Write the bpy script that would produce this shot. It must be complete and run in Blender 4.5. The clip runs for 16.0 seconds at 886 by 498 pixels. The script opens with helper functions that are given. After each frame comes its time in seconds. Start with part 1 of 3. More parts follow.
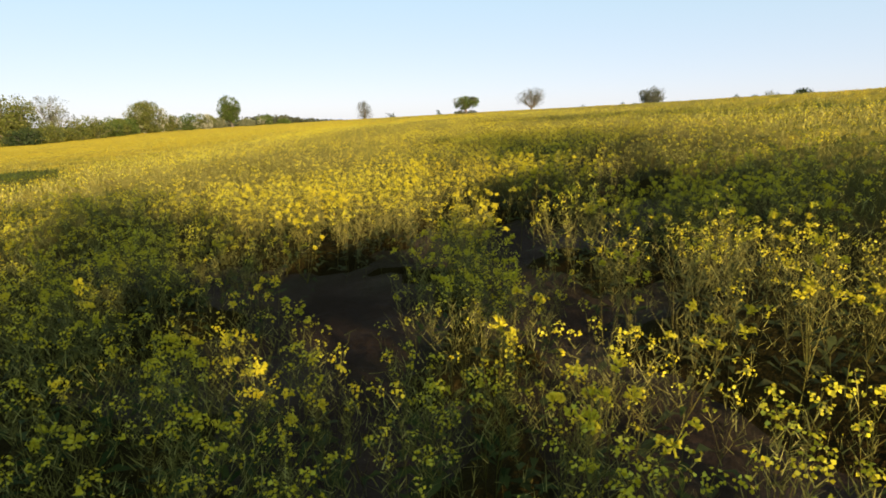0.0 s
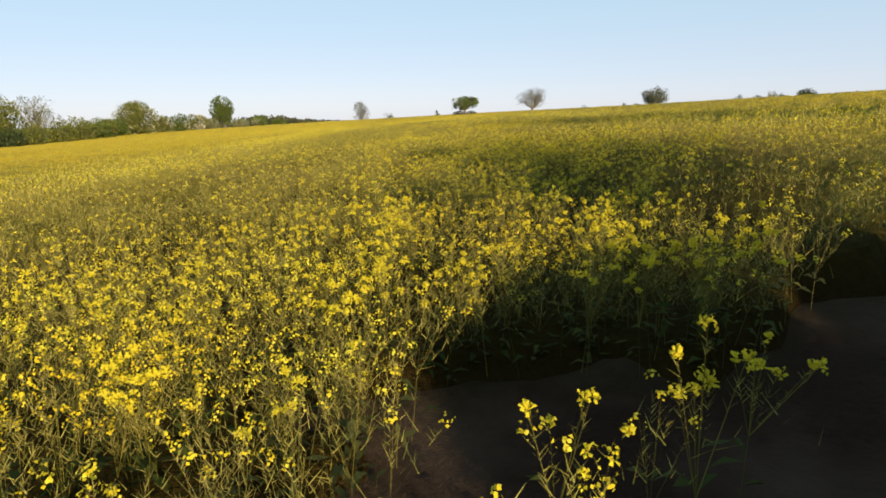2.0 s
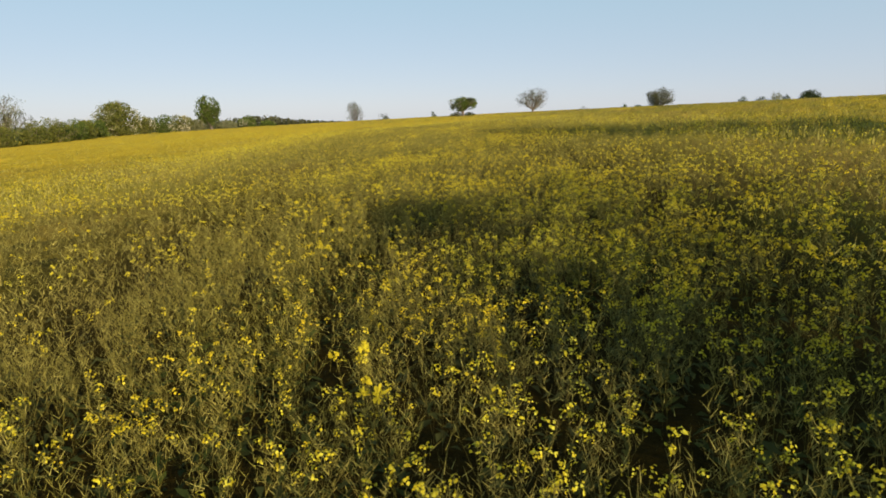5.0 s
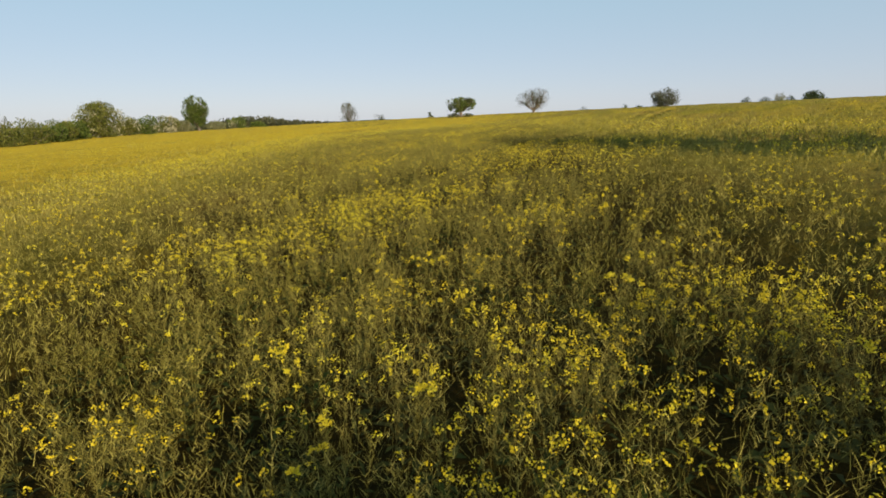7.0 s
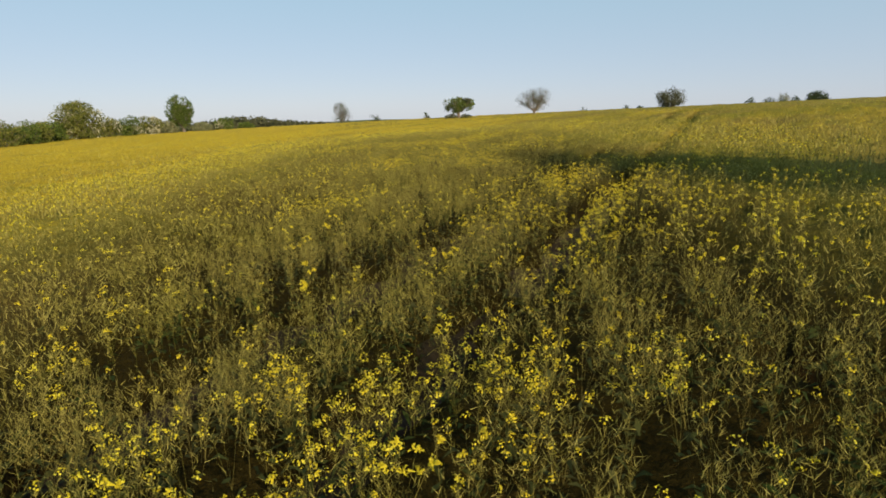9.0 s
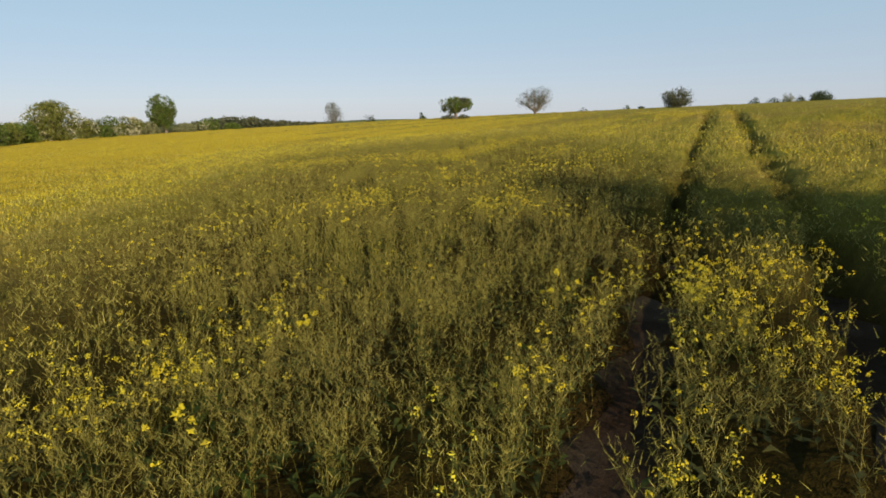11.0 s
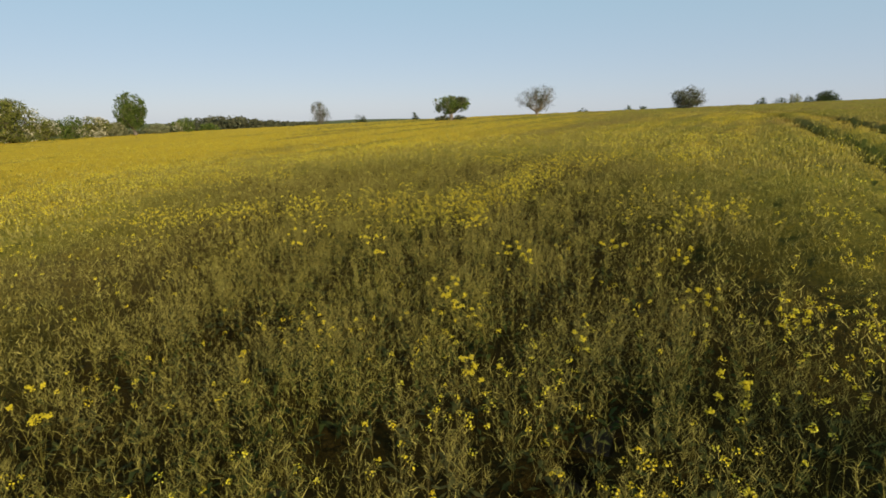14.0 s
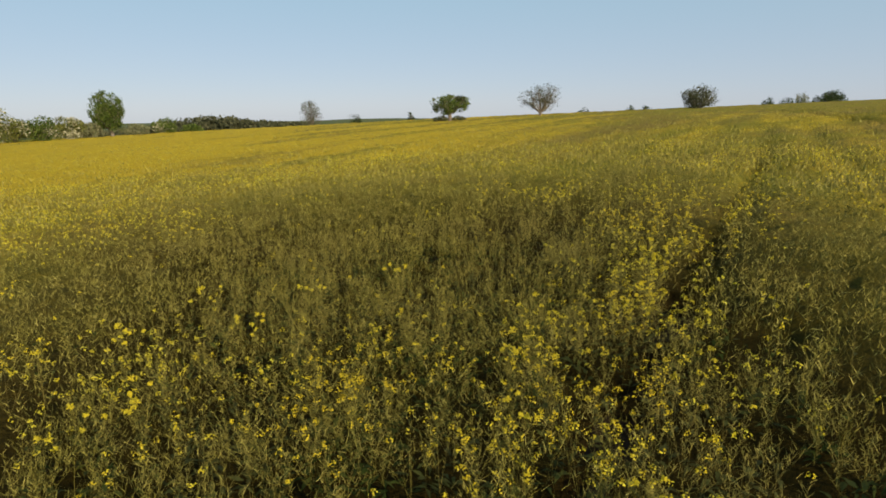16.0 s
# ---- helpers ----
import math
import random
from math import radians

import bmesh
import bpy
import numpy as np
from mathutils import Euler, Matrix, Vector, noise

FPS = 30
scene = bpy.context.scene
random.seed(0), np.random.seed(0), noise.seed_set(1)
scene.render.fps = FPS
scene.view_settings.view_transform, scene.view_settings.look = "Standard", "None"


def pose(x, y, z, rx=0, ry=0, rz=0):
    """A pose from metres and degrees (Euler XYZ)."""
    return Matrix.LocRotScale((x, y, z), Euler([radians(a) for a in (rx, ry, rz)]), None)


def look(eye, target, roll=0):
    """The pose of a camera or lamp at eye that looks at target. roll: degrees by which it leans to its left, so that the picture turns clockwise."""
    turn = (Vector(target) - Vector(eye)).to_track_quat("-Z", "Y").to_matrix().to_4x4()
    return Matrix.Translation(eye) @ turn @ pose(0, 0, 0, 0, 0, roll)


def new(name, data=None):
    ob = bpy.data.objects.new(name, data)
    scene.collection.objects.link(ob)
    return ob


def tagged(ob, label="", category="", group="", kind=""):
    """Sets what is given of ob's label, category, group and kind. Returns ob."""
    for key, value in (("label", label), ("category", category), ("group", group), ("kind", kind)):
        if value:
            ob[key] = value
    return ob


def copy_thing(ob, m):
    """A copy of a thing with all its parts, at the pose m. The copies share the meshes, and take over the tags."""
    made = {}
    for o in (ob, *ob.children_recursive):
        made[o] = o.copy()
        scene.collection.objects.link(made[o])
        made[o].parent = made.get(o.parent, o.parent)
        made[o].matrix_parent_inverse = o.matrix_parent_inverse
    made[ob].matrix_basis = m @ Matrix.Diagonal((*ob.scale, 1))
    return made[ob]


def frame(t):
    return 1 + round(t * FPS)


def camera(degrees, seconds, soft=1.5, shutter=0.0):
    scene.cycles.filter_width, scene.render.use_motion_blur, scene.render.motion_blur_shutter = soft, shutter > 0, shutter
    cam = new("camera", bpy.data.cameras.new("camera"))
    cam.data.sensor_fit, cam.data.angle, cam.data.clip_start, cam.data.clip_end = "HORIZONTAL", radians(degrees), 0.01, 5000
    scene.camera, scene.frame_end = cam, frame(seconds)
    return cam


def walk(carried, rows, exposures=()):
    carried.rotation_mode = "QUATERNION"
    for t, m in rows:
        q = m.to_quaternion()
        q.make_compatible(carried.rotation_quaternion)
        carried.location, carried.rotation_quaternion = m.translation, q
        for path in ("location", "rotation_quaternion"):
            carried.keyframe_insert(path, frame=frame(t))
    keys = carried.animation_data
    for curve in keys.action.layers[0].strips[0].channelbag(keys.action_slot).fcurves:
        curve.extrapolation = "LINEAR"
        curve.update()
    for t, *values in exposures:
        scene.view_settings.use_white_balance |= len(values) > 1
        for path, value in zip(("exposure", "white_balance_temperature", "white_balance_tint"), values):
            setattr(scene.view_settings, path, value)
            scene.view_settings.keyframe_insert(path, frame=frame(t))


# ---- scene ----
# The camera flies low over the crop, straight ahead and slowly climbing.
cam = camera(74.0, 16.0, soft=1.8)
# seconds, place, heading (degrees to the right of +y), tilt, lean
PATH = [
    (0, (0.959, 3.327, 2.928), 5.66, -12.86, -1.30),
    (1, (1.255, 5.884, 2.947), 5.72, -12.84, -1.27),
    (2, (1.515, 8.392, 3.004), 5.81, -12.82, -1.24),
    (3, (1.761, 11.037, 3.089), 5.92, -12.80, -1.21),
    (4, (2.012, 13.932, 3.191), 6.05, -12.79, -1.18),
    (5, (2.284, 17.131, 3.304), 6.20, -12.78, -1.14),
    (6, (2.587, 20.642, 3.420), 6.36, -12.77, -1.11),
    (7, (2.929, 24.432, 3.535), 6.54, -12.77, -1.08),
    (8, (3.314, 28.447, 3.644), 6.72, -12.77, -1.05),
    (9, (3.742, 32.620, 3.746), 6.92, -12.77, -1.02),
    (10, (4.208, 36.881, 3.839), 7.12, -12.77, -0.99),
    (11, (4.704, 41.173, 3.925), 7.33, -12.78, -0.96),
    (12, (5.219, 45.459, 4.006), 7.55, -12.79, -0.92),
    (13, (5.736, 49.738, 4.084), 7.76, -12.81, -0.89),
    (14, (6.237, 54.055, 4.165), 7.98, -12.82, -0.86),
    (15, (6.697, 58.511, 4.255), 8.19, -12.84, -0.83),
    (16, (7.090, 63.279, 4.362), 8.40, -12.87, -0.80),
]

def drone(place, heading, tilt, lean):
    h, p = radians(heading), radians(tilt)
    ahead = Vector((math.sin(h) * math.cos(p), math.cos(h) * math.cos(p), math.sin(p)))
    return look(place, Vector(place) + ahead, lean)


walk(cam, [(t, drone(e, h, p, r)) for t, e, h, p, r in PATH],
     exposures=[(0, 1.20, 6880, 14), (1.0, 1.14, 6800, 13), (2.0, 1.05, 6700, 13), (3.0, 0.97, 6700, 13), (4.0, 0.86, 6700, 12), (8.0, 0.72, 6560, 11), (16, 0.61, 6480, 10)])

# ---- sky and sun: a low evening sun behind the camera, to its right ----
SUN_AZ, SUN_EL = radians(157.7), radians(19)
world = bpy.data.worlds.new("sky")
scene.world = world
world.use_nodes = True
wn = world.node_tree
sky = wn.nodes.new("ShaderNodeTexSky")
sky.sky_type = "NISHITA"
sky.sun_disc = False
sky.sun_elevation, sky.sun_rotation = SUN_EL, SUN_AZ
sky.altitude, sky.air_density, sky.dust_density, sky.ozone_density = 60, 0.75, 0.30, 0.0
back = wn.nodes["Background"]
back.inputs["Strength"].default_value = 0.086
tint = wn.nodes.new("ShaderNodeMix")
tint.data_type, tint.blend_type = "RGBA", "MULTIPLY"
tint.inputs["Factor"].default_value = 1.0
tint.inputs["B"].default_value = (0.92, 0.92, 1.02, 1)
wn.links.new(sky.outputs["Color"], tint.inputs["A"])
veil = wn.nodes.new("ShaderNodeMix")  # thin even haze over the whole sky
veil.data_type = "RGBA"
veil.inputs["Factor"].default_value = 0.80
tc = wn.nodes.new("ShaderNodeTexCoord")
split = wn.nodes.new("ShaderNodeSeparateXYZ")
wn.links.new(tc.outputs["Generated"], split.inputs["Vector"])
rise = wn.nodes.new("ShaderNodeMapRange")  # lavender near the horizon, clearer blue above
rise.inputs["From Min"].default_value, rise.inputs["From Max"].default_value = 0.02, 0.20
wn.links.new(split.outputs["Z"], rise.inputs["Value"])
shade = wn.nodes.new("ShaderNodeMix")
shade.data_type = "RGBA"
shade.inputs["A"].default_value, shade.inputs["B"].default_value = (3.44, 3.93, 4.74, 1), (2.78, 4.14, 4.86, 1)
wn.links.new(rise.outputs["Result"], shade.inputs["Factor"])
wn.links.new(shade.outputs["Result"], veil.inputs["B"])
wn.links.new(tint.outputs["Result"], veil.inputs["A"])
wn.links.new(veil.outputs["Result"], back.inputs["Color"])

to_sun = Vector((math.sin(SUN_AZ) * math.cos(SUN_EL), math.cos(SUN_AZ) * math.cos(SUN_EL), math.sin(SUN_EL)))
sun = new("sun", bpy.data.lights.new("sun", "SUN"))
sun.data.energy, sun.data.angle, sun.data.color = 5.0, radians(0.6), (1.0, 0.805, 0.51)
sun.matrix_world = look(to_sun * 300, (0, 0, 0))

rng = np.random.default_rng(7)


# ---- materials ----
def material(name, rough=0.7, spec=0.3):
    m = bpy.data.materials.new(name)
    m.use_nodes = True
    b = m.node_tree.nodes["Principled BSDF"]
    b.inputs["Roughness"].default_value = rough
    b.inputs["Specular IOR Level"].default_value = spec
    return m, m.node_tree, b


def node(nt, kind, **sets):
    n = nt.nodes.new(kind)
    for k, v in sets.items():
        n.inputs[k].default_value = v
    return n


def ramp(nt, source, stops):
    r = nt.nodes.new("ShaderNodeValToRGB")
    e = r.color_ramp.elements
    while len(e) < len(stops):
        e.new(0.5)
    for s, (p, c) in zip(e, stops):
        s.position, s.color = p, (*c, 1)
    nt.links.new(source, r.inputs["Fac"])
    return r.outputs["Color"]


def mix(nt, fac, a, b, blend="MIX"):
    n = nt.nodes.new("ShaderNodeMix")
    n.data_type, n.blend_type = "RGBA", blend
    for sock, v in ((n.inputs["Factor"], fac), (n.inputs["A"], a), (n.inputs["B"], b)):
        if isinstance(v, (int, float)):
            sock.default_value = v
        elif isinstance(v, tuple):
            sock.default_value = (*v, 1)
        else:
            nt.links.new(v, sock)
    return n.outputs["Result"]


def noise_tex(nt, scale, detail=4, rough=0.6):
    tc = nt.nodes.new("ShaderNodeTexCoord")
    n = node(nt, "ShaderNodeTexNoise", Scale=scale, Detail=detail, Roughness=rough)
    nt.links.new(tc.outputs["Object"], n.inputs["Vector"])
    return n.outputs["Fac"]


def bump(nt, b, height, strength, distance):
    n = node(nt, "ShaderNodeBump", Strength=strength, Distance=distance)
    nt.links.new(height, n.inputs["Height"])
    nt.links.new(n.outputs["Normal"], b.inputs["Normal"])


def plant_material(name, stops, through_light=0.35, patch=0.5, rough=0.6, patch_colour=None):
    """Leaf, stem or petal: colour varies from piece to piece and over the ground, and some light passes through."""
    m, nt, b = material(name, max(rough, 0.7), 0.06)
    geo = nt.nodes.new("ShaderNodeNewGeometry")
    c = ramp(nt, geo.outputs["Random Per Island"], stops)
    if patch_colour:
        n = noise_tex(nt, patch, 3)
        f = ramp(nt, n, [(0.4, (0, 0, 0)), (0.65, (1, 1, 1))])
        c = mix(nt, f, c, mix(nt, 0.6, c, patch_colour))
    nt.links.new(c, b.inputs["Base Color"])
    tr = nt.nodes.new("ShaderNodeBsdfTranslucent")
    nt.links.new(c, tr.inputs["Color"])
    ms = nt.nodes.new("ShaderNodeMixShader")
    ms.inputs["Fac"].default_value = through_light
    out = nt.nodes["Material Output"]
    nt.links.new(b.outputs["BSDF"], ms.inputs[1])
    nt.links.new(tr.outputs["BSDF"], ms.inputs[2])
    nt.links.new(ms.outputs["Shader"], out.inputs["Surface"])
    return m


PETAL = plant_material("rape_petal", [(0.0, (0.43, 0.360, 0.016)), (0.45, (0.53, 0.470, 0.028)), (1.0, (0.62, 0.595, 0.075))], 0.35,
                       0.6, 0.6, (0.54, 0.39, 0.012))
STEM = plant_material("rape_stem", [(0.0, (0.040, 0.044, 0.007)), (0.6, (0.078, 0.076, 0.012)), (1.0, (0.16, 0.14, 0.028))], 0.1, 0.5, 0.6,
                      (0.15, 0.122, 0.045))
POD = plant_material("rape_pod", [(0.0, (0.063, 0.059, 0.012)), (0.6, (0.194, 0.180, 0.036)), (1.0, (0.380, 0.345, 0.100))], 0.2, 0.45, 0.55,
                     (0.21, 0.185, 0.055))
LEAF = plant_material("rape_leaf", [(0.0, (0.014, 0.026, 0.005)), (0.6, (0.026, 0.042, 0.009)), (1.0, (0.055, 0.072, 0.015))], 0.3, 0.5, 0.5,
                      (0.10, 0.09, 0.035))

# soil: reddish brown, crumbly
SOIL, nt, b = material("soil", 0.95, 0.1)
big, small = noise_tex(nt, 0.9, 5), noise_tex(nt, 22, 6, 0.7)
c = mix(nt, small, (0.011, 0.0060, 0.0032), (0.033, 0.0175, 0.0090))
c = mix(nt, ramp(nt, big, [(0.45, (0, 0, 0)), (0.7, (1, 1, 1))]), c, (0.054, 0.036, 0.025))
at = nt.nodes.new("ShaderNodeAttribute")
at.attribute_name = "meadow"
c = mix(nt, at.outputs["Fac"], c, mix(nt, big, (0.06, 0.075, 0.025), (0.10, 0.11, 0.04)))
nt.links.new(c, b.inputs["Base Color"])
bump(nt, b, mix(nt, 0.5, small, noise_tex(nt, 5, 5, 0.7)), 1.0, 0.12)

# the crop seen from afar: flower tops over pods and leaves; the share of flowers is held in the attribute "bloom"
CANOPY, nt, b = material("crop_canopy", 0.95, 0.02)
at = nt.nodes.new("ShaderNodeAttribute")
at.attribute_name = "bloom"
fine, mid_n, broad = noise_tex(nt, 9, 4, 0.75), noise_tex(nt, 1.3, 4, 0.7), noise_tex(nt, 0.12, 3, 0.6)
green = mix(nt, mid_n, (0.098, 0.099, 0.017), (0.220, 0.203, 0.036))
green = mix(nt, ramp(nt, broad, [(0.4, (0, 0, 0)), (0.65, (1, 1, 1))]), green, (0.17, 0.13, 0.04))
yellow = mix(nt, mid_n, (0.340, 0.240, 0.022), (0.46, 0.342, 0.034))
ms = nt.nodes.new("ShaderNodeMath")
ms.operation = "ADD"
nt.links.new(fine, ms.inputs[0])
nt.links.new(at.outputs["Fac"], ms.inputs[1])
spots = ramp(nt, ms.outputs[0], [(0.50, (0, 0, 0)), (1.22, (1, 1, 1))])
at = nt.nodes.new("ShaderNodeAttribute")
at.attribute_name = "soil"
# beside the way, dark tones: the shade between plants is painted in
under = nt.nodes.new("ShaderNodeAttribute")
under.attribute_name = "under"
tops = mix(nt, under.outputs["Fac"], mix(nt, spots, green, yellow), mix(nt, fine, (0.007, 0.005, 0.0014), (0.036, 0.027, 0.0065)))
# bare soil, toned near black: shade among the plants is in its colour
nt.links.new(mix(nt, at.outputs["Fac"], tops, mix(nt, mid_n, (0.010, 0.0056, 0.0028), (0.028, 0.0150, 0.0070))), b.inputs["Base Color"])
bump(nt, b, fine, 1.0, 0.12)

BARK, nt, b = material("bark", 0.9, 0.15)
bn = noise_tex(nt, 5, 6, 0.7)
nt.links.new(mix(nt, bn, (0.06, 0.05, 0.042), (0.19, 0.165, 0.14)), b.inputs["Base Color"])
bump(nt, b, bn, 0.8, 0.05)

FOLIAGE = {
    "green": plant_material("leaf_green", [(0, (0.040, 0.066, 0.015)), (0.6, (0.080, 0.118, 0.027)), (1, (0.14, 0.172, 0.042))], 0.35),
    "olive": plant_material("leaf_olive", [(0, (0.062, 0.080, 0.018)), (0.6, (0.115, 0.130, 0.030)), (1, (0.18, 0.18, 0.05))], 0.3),
    "dark": plant_material("leaf_dark", [(0, (0.02, 0.032, 0.014)), (0.6, (0.035, 0.055, 0.02)), (1, (0.06, 0.08, 0.03))], 0.25),
    "grey": plant_material("leaf_grey", [(0, (0.10, 0.115, 0.06)), (0.6, (0.17, 0.185, 0.10)), (1, (0.26, 0.26, 0.17))], 0.3),
    "mossy": plant_material("leaf_mossy", [(0, (0.030, 0.036, 0.018)), (0.6, (0.060, 0.068, 0.034)), (1, (0.13, 0.135, 0.075))], 0.25),
    "hazy": plant_material("leaf_hazy", [(0, (0.046, 0.053, 0.031)), (0.6, (0.068, 0.075, 0.043)), (1, (0.098, 0.100, 0.060))], 0.25),
    "blossom": plant_material("hawthorn_blossom", [(0, (0.13, 0.14, 0.07)), (0.5, (0.27, 0.27, 0.18)), (1, (0.52, 0.51, 0.41))], 0.3),
}


# ---- mesh helpers ----
def quick_mesh(name, polys, mat):
    """A mesh from an array of separate polygons (n, corners, 3)."""
    n, k, _ = polys.shape
    me = bpy.data.meshes.new(name)
    me.vertices.add(n * k)
    me.vertices.foreach_set("co", np.ascontiguousarray(polys, dtype=np.float32).ravel())
    me.loops.add(n * k)
    me.loops.foreach_set("vertex_index", np.arange(n * k, dtype=np.int32))
    me.polygons.add(n)
    me.polygons.foreach_set("loop_start", np.arange(0, n * k, k, dtype=np.int32))
    me.materials.append(mat)
    me.update(calc_edges=True)
    return me


def grid_mesh(name, xs, ys, height, mat, smooth=True):
    """A sheet over the crossing lines xs and ys; height gives z."""
    X, Y = np.meshgrid(xs, ys)
    Z = height(X, Y)
    co = np.stack([X, Y, Z], -1).reshape(-1, 3)
    nx, ny = len(xs), len(ys)
    j, i = np.meshgrid(np.arange(ny - 1), np.arange(nx - 1), indexing="ij")
    a = (j * nx + i).ravel()
    faces = np.stack([a, a + 1, a + nx + 1, a + nx], 1)
    me = bpy.data.meshes.new(name)
    me.vertices.add(len(co))
    me.vertices.foreach_set("co", co.astype(np.float32).ravel())
    me.loops.add(faces.size)
    me.loops.foreach_set("vertex_index", faces.astype(np.int32).ravel())
    me.polygons.add(len(faces))
    me.polygons.foreach_set("loop_start", np.arange(0, faces.size, 4, dtype=np.int32))
    me.materials.append(mat)
    me.update(calc_edges=True)
    if smooth:
        me.polygons.foreach_set("use_smooth", np.ones(len(faces), dtype=bool))
    return me, co


def part(name, mesh, parent, label=""):
    ob = new(name, mesh)
    ob.parent = parent
    return tagged(ob, label)


def thing(name, m, label, category, group="", kind=""):
    ob = new(name)
    ob.matrix_world = m
    return tagged(ob, label, category, group, kind)


# ---- the lie of the land ----
CROP = 0.78  # height of the stand in metres


def canopy(x, y):
    """Height of the crop's top: it rises to the right and falls away behind a crest."""
    x, y = np.asarray(x, float), np.asarray(y, float)
    yc, xc = np.clip(y, -60, 225), np.clip(x, -140, 200)
    xc = np.minimum(xc, 200 - 200 * np.clip((y - 380) / 200, 0, 1))  # level country far beyond
    z = 1.9397 + 0.06739 * xc - 0.003309 * yc - 2.13e-5 * xc ** 2 - 1.453e-4 * xc * yc + 2.32e-5 * yc ** 2
    over = np.clip(y - 225, 0, None)
    z = z - 9 * (1 - np.exp(-(over / 60) ** 1.6))
    z = z - 0.02 * np.clip(x - 40, 0, 90) * np.clip((240 - y) / 80, 0, 1)  # the high side flattens out
    return z - np.clip(x - 200, 0, None) * 0.02


def ground(x, y):
    return canopy(x, y) - CROP


def wave(x, y, size, seed):
    """Smooth random variation from about -1 to 1 with patches of that size."""
    r = np.random.default_rng(seed)
    s = 0
    for k in range(9):
        a, f, p = r.uniform(0, 6.283), r.uniform(0.6, 1.9) / size, r.uniform(0, 6.283)
        s = s + np.sin((x * np.cos(a) + y * np.sin(a)) * f * 3.1 + p + 1.3 * np.sin((y * np.cos(a) - x * np.sin(a)) * f * 1.7 + p * 2))
    return s / 4.2


def drills(x, y, size, seed):
    """The same in long streaks along the drill rows."""
    return wave(0.8 * x - 0.6 * y, 0.09 * (0.6 * x + 0.8 * y), size, seed)


def to_line(x, y, line):
    """Distance to a polyline."""
    best = np.full(np.shape(x), 1e9)
    for (ax, ay), (bx, by) in zip(line[:-1], line[1:]):
        dx, dy = bx - ax, by - ay
        k = np.clip(((x - ax) * dx + (y - ay) * dy) / (dx * dx + dy * dy), 0, 1)
        best = np.minimum(best, np.hypot(x - ax - k * dx, y - ay - k * dy))
    return best


# the tractor's two wheel tracks, bare gaps, and bands thick with flower
RUT_LEFT = [(-17.0, 7.5), (1.35, 37.0), (8.75, 48.6), (21.0, 68.6), (40, 99), (75, 155)]
RUT_RIGHT = [(-15.1, 6.4), (3.35, 36.3), (10.9, 48.2), (22.8, 67.4), (42, 98), (77, 154)]
HEAD_GAP = [(-3.68, 12.3), (-2.5, 11.3), (-1.5, 10.55), (-0.5, 9.9), (0.22, 9.22), (0.9, 8.8)]
SIDE_GAP = [(0.78, 6.2), (0.62, 7.0), (0.5, 7.9), (0.3, 8.7), (0.05, 7.7), (-0.5, 7.4)]
INNER_GAP = [(2.25, 9.1), (2.3, 8.2), (2.15, 7.2), (2.0, 6.0), (2.5, 5.2)]
BROAD_GAP = [(2.35, 11.2), (3.2, 10.8), (4.2, 11.0), (5.2, 11.9), (6.2, 12.8), (8, 13.8), (13, 17), (30, 27)]
BAND_WEST = [(-7, 28.5), (-1, 31.2), (1, 31.9), (2.4, 33.4), (3.1, 35.6), (4.9, 36.2)]
BAND_MID = [(4.6, 54.6), (5.6, 55.2), (6.5, 55.8), (7.9, 56.8), (9.3, 57.6), (11, 58.6), (13, 60.2)]
BAND_NORTH = [(7.5, 64.9), (9.1, 67.1), (10.1, 68.9), (12, 72.5), (13.2, 75.6), (16.4, 80)]
BAND_FAR = [(-2.5, 72.6), (1.9, 69.3), (6.0, 68.3), (7.2, 68.4)]
MID_GAP = [(5.2, 55.1), (6.2, 55.9), (6.8, 56.6), (7.3, 57.4), (8.5, 58.6)]
ROW_GAP = [(7.4, 65.2), (8.6, 66.9), (9.8, 68.3), (13.1, 72.3), (16.7, 76.6), (26, 88)]


def bare(x, y, spread=0.0):
    """Where no crop stands: 1 on the wheel tracks and bare patches."""
    wob = spread + 0.10 * wave(x, y, 1.1, 3) + 0.07 * wave(x, y, 0.35, 4)
    g = np.zeros(np.shape(x))
    deep = 0.15 + 0.22 * np.exp(-((y - 43) / 3.6) ** 2) + 0.10 / (1 + np.exp((60 - y) / 3))
    for line, w in ((RUT_LEFT, deep), (RUT_RIGHT, deep * 0.95), (MID_GAP, 0.07), (HEAD_GAP, 0.30 + 0.30 * bell(x, y, 0.5, 9.0, 1.0, 0.9)),
                    (SIDE_GAP, 0.36), (INNER_GAP, 0.30), (BROAD_GAP, 0.24 + 0.58 / (1 + np.exp((x - 4.7) / 0.3))), (ROW_GAP, 0.12)):
        g = np.maximum(g, np.clip((w + wob - to_line(x, y, line)) / 0.14 + 0.5, 0, 1))
    for px, py, r in ((0.7, 8.0, 0.62), (2.3, 5.6, 0.35), (2.9, 5.4, 0.2), (2.1, 6.4, 0.3), (2.0, 4.9, 0.32), (2.9, 7.9, 0.3), (1.6, 11.7, 0.3), (1.6, 10.7, 0.36), (1.4, 10.15, 0.28), (3.0, 10.4, 0.4), (1.95, 10.2, 0.45), (2.6, 10.0, 0.4), (3.3, 10.0, 0.35), (7.4, 36.9, 0.25), (10.6, 34.6, 0.3)):
        g = np.maximum(g, np.clip((r + 2 * wob - spread - np.hypot(x - px, y - py)) / 0.25 + 0.5, 0, 1))
    return g


def bell(x, y, px, py, rx, ry):
    return np.exp(-((x - px) / rx) ** 2 - ((y - py) / ry) ** 2)


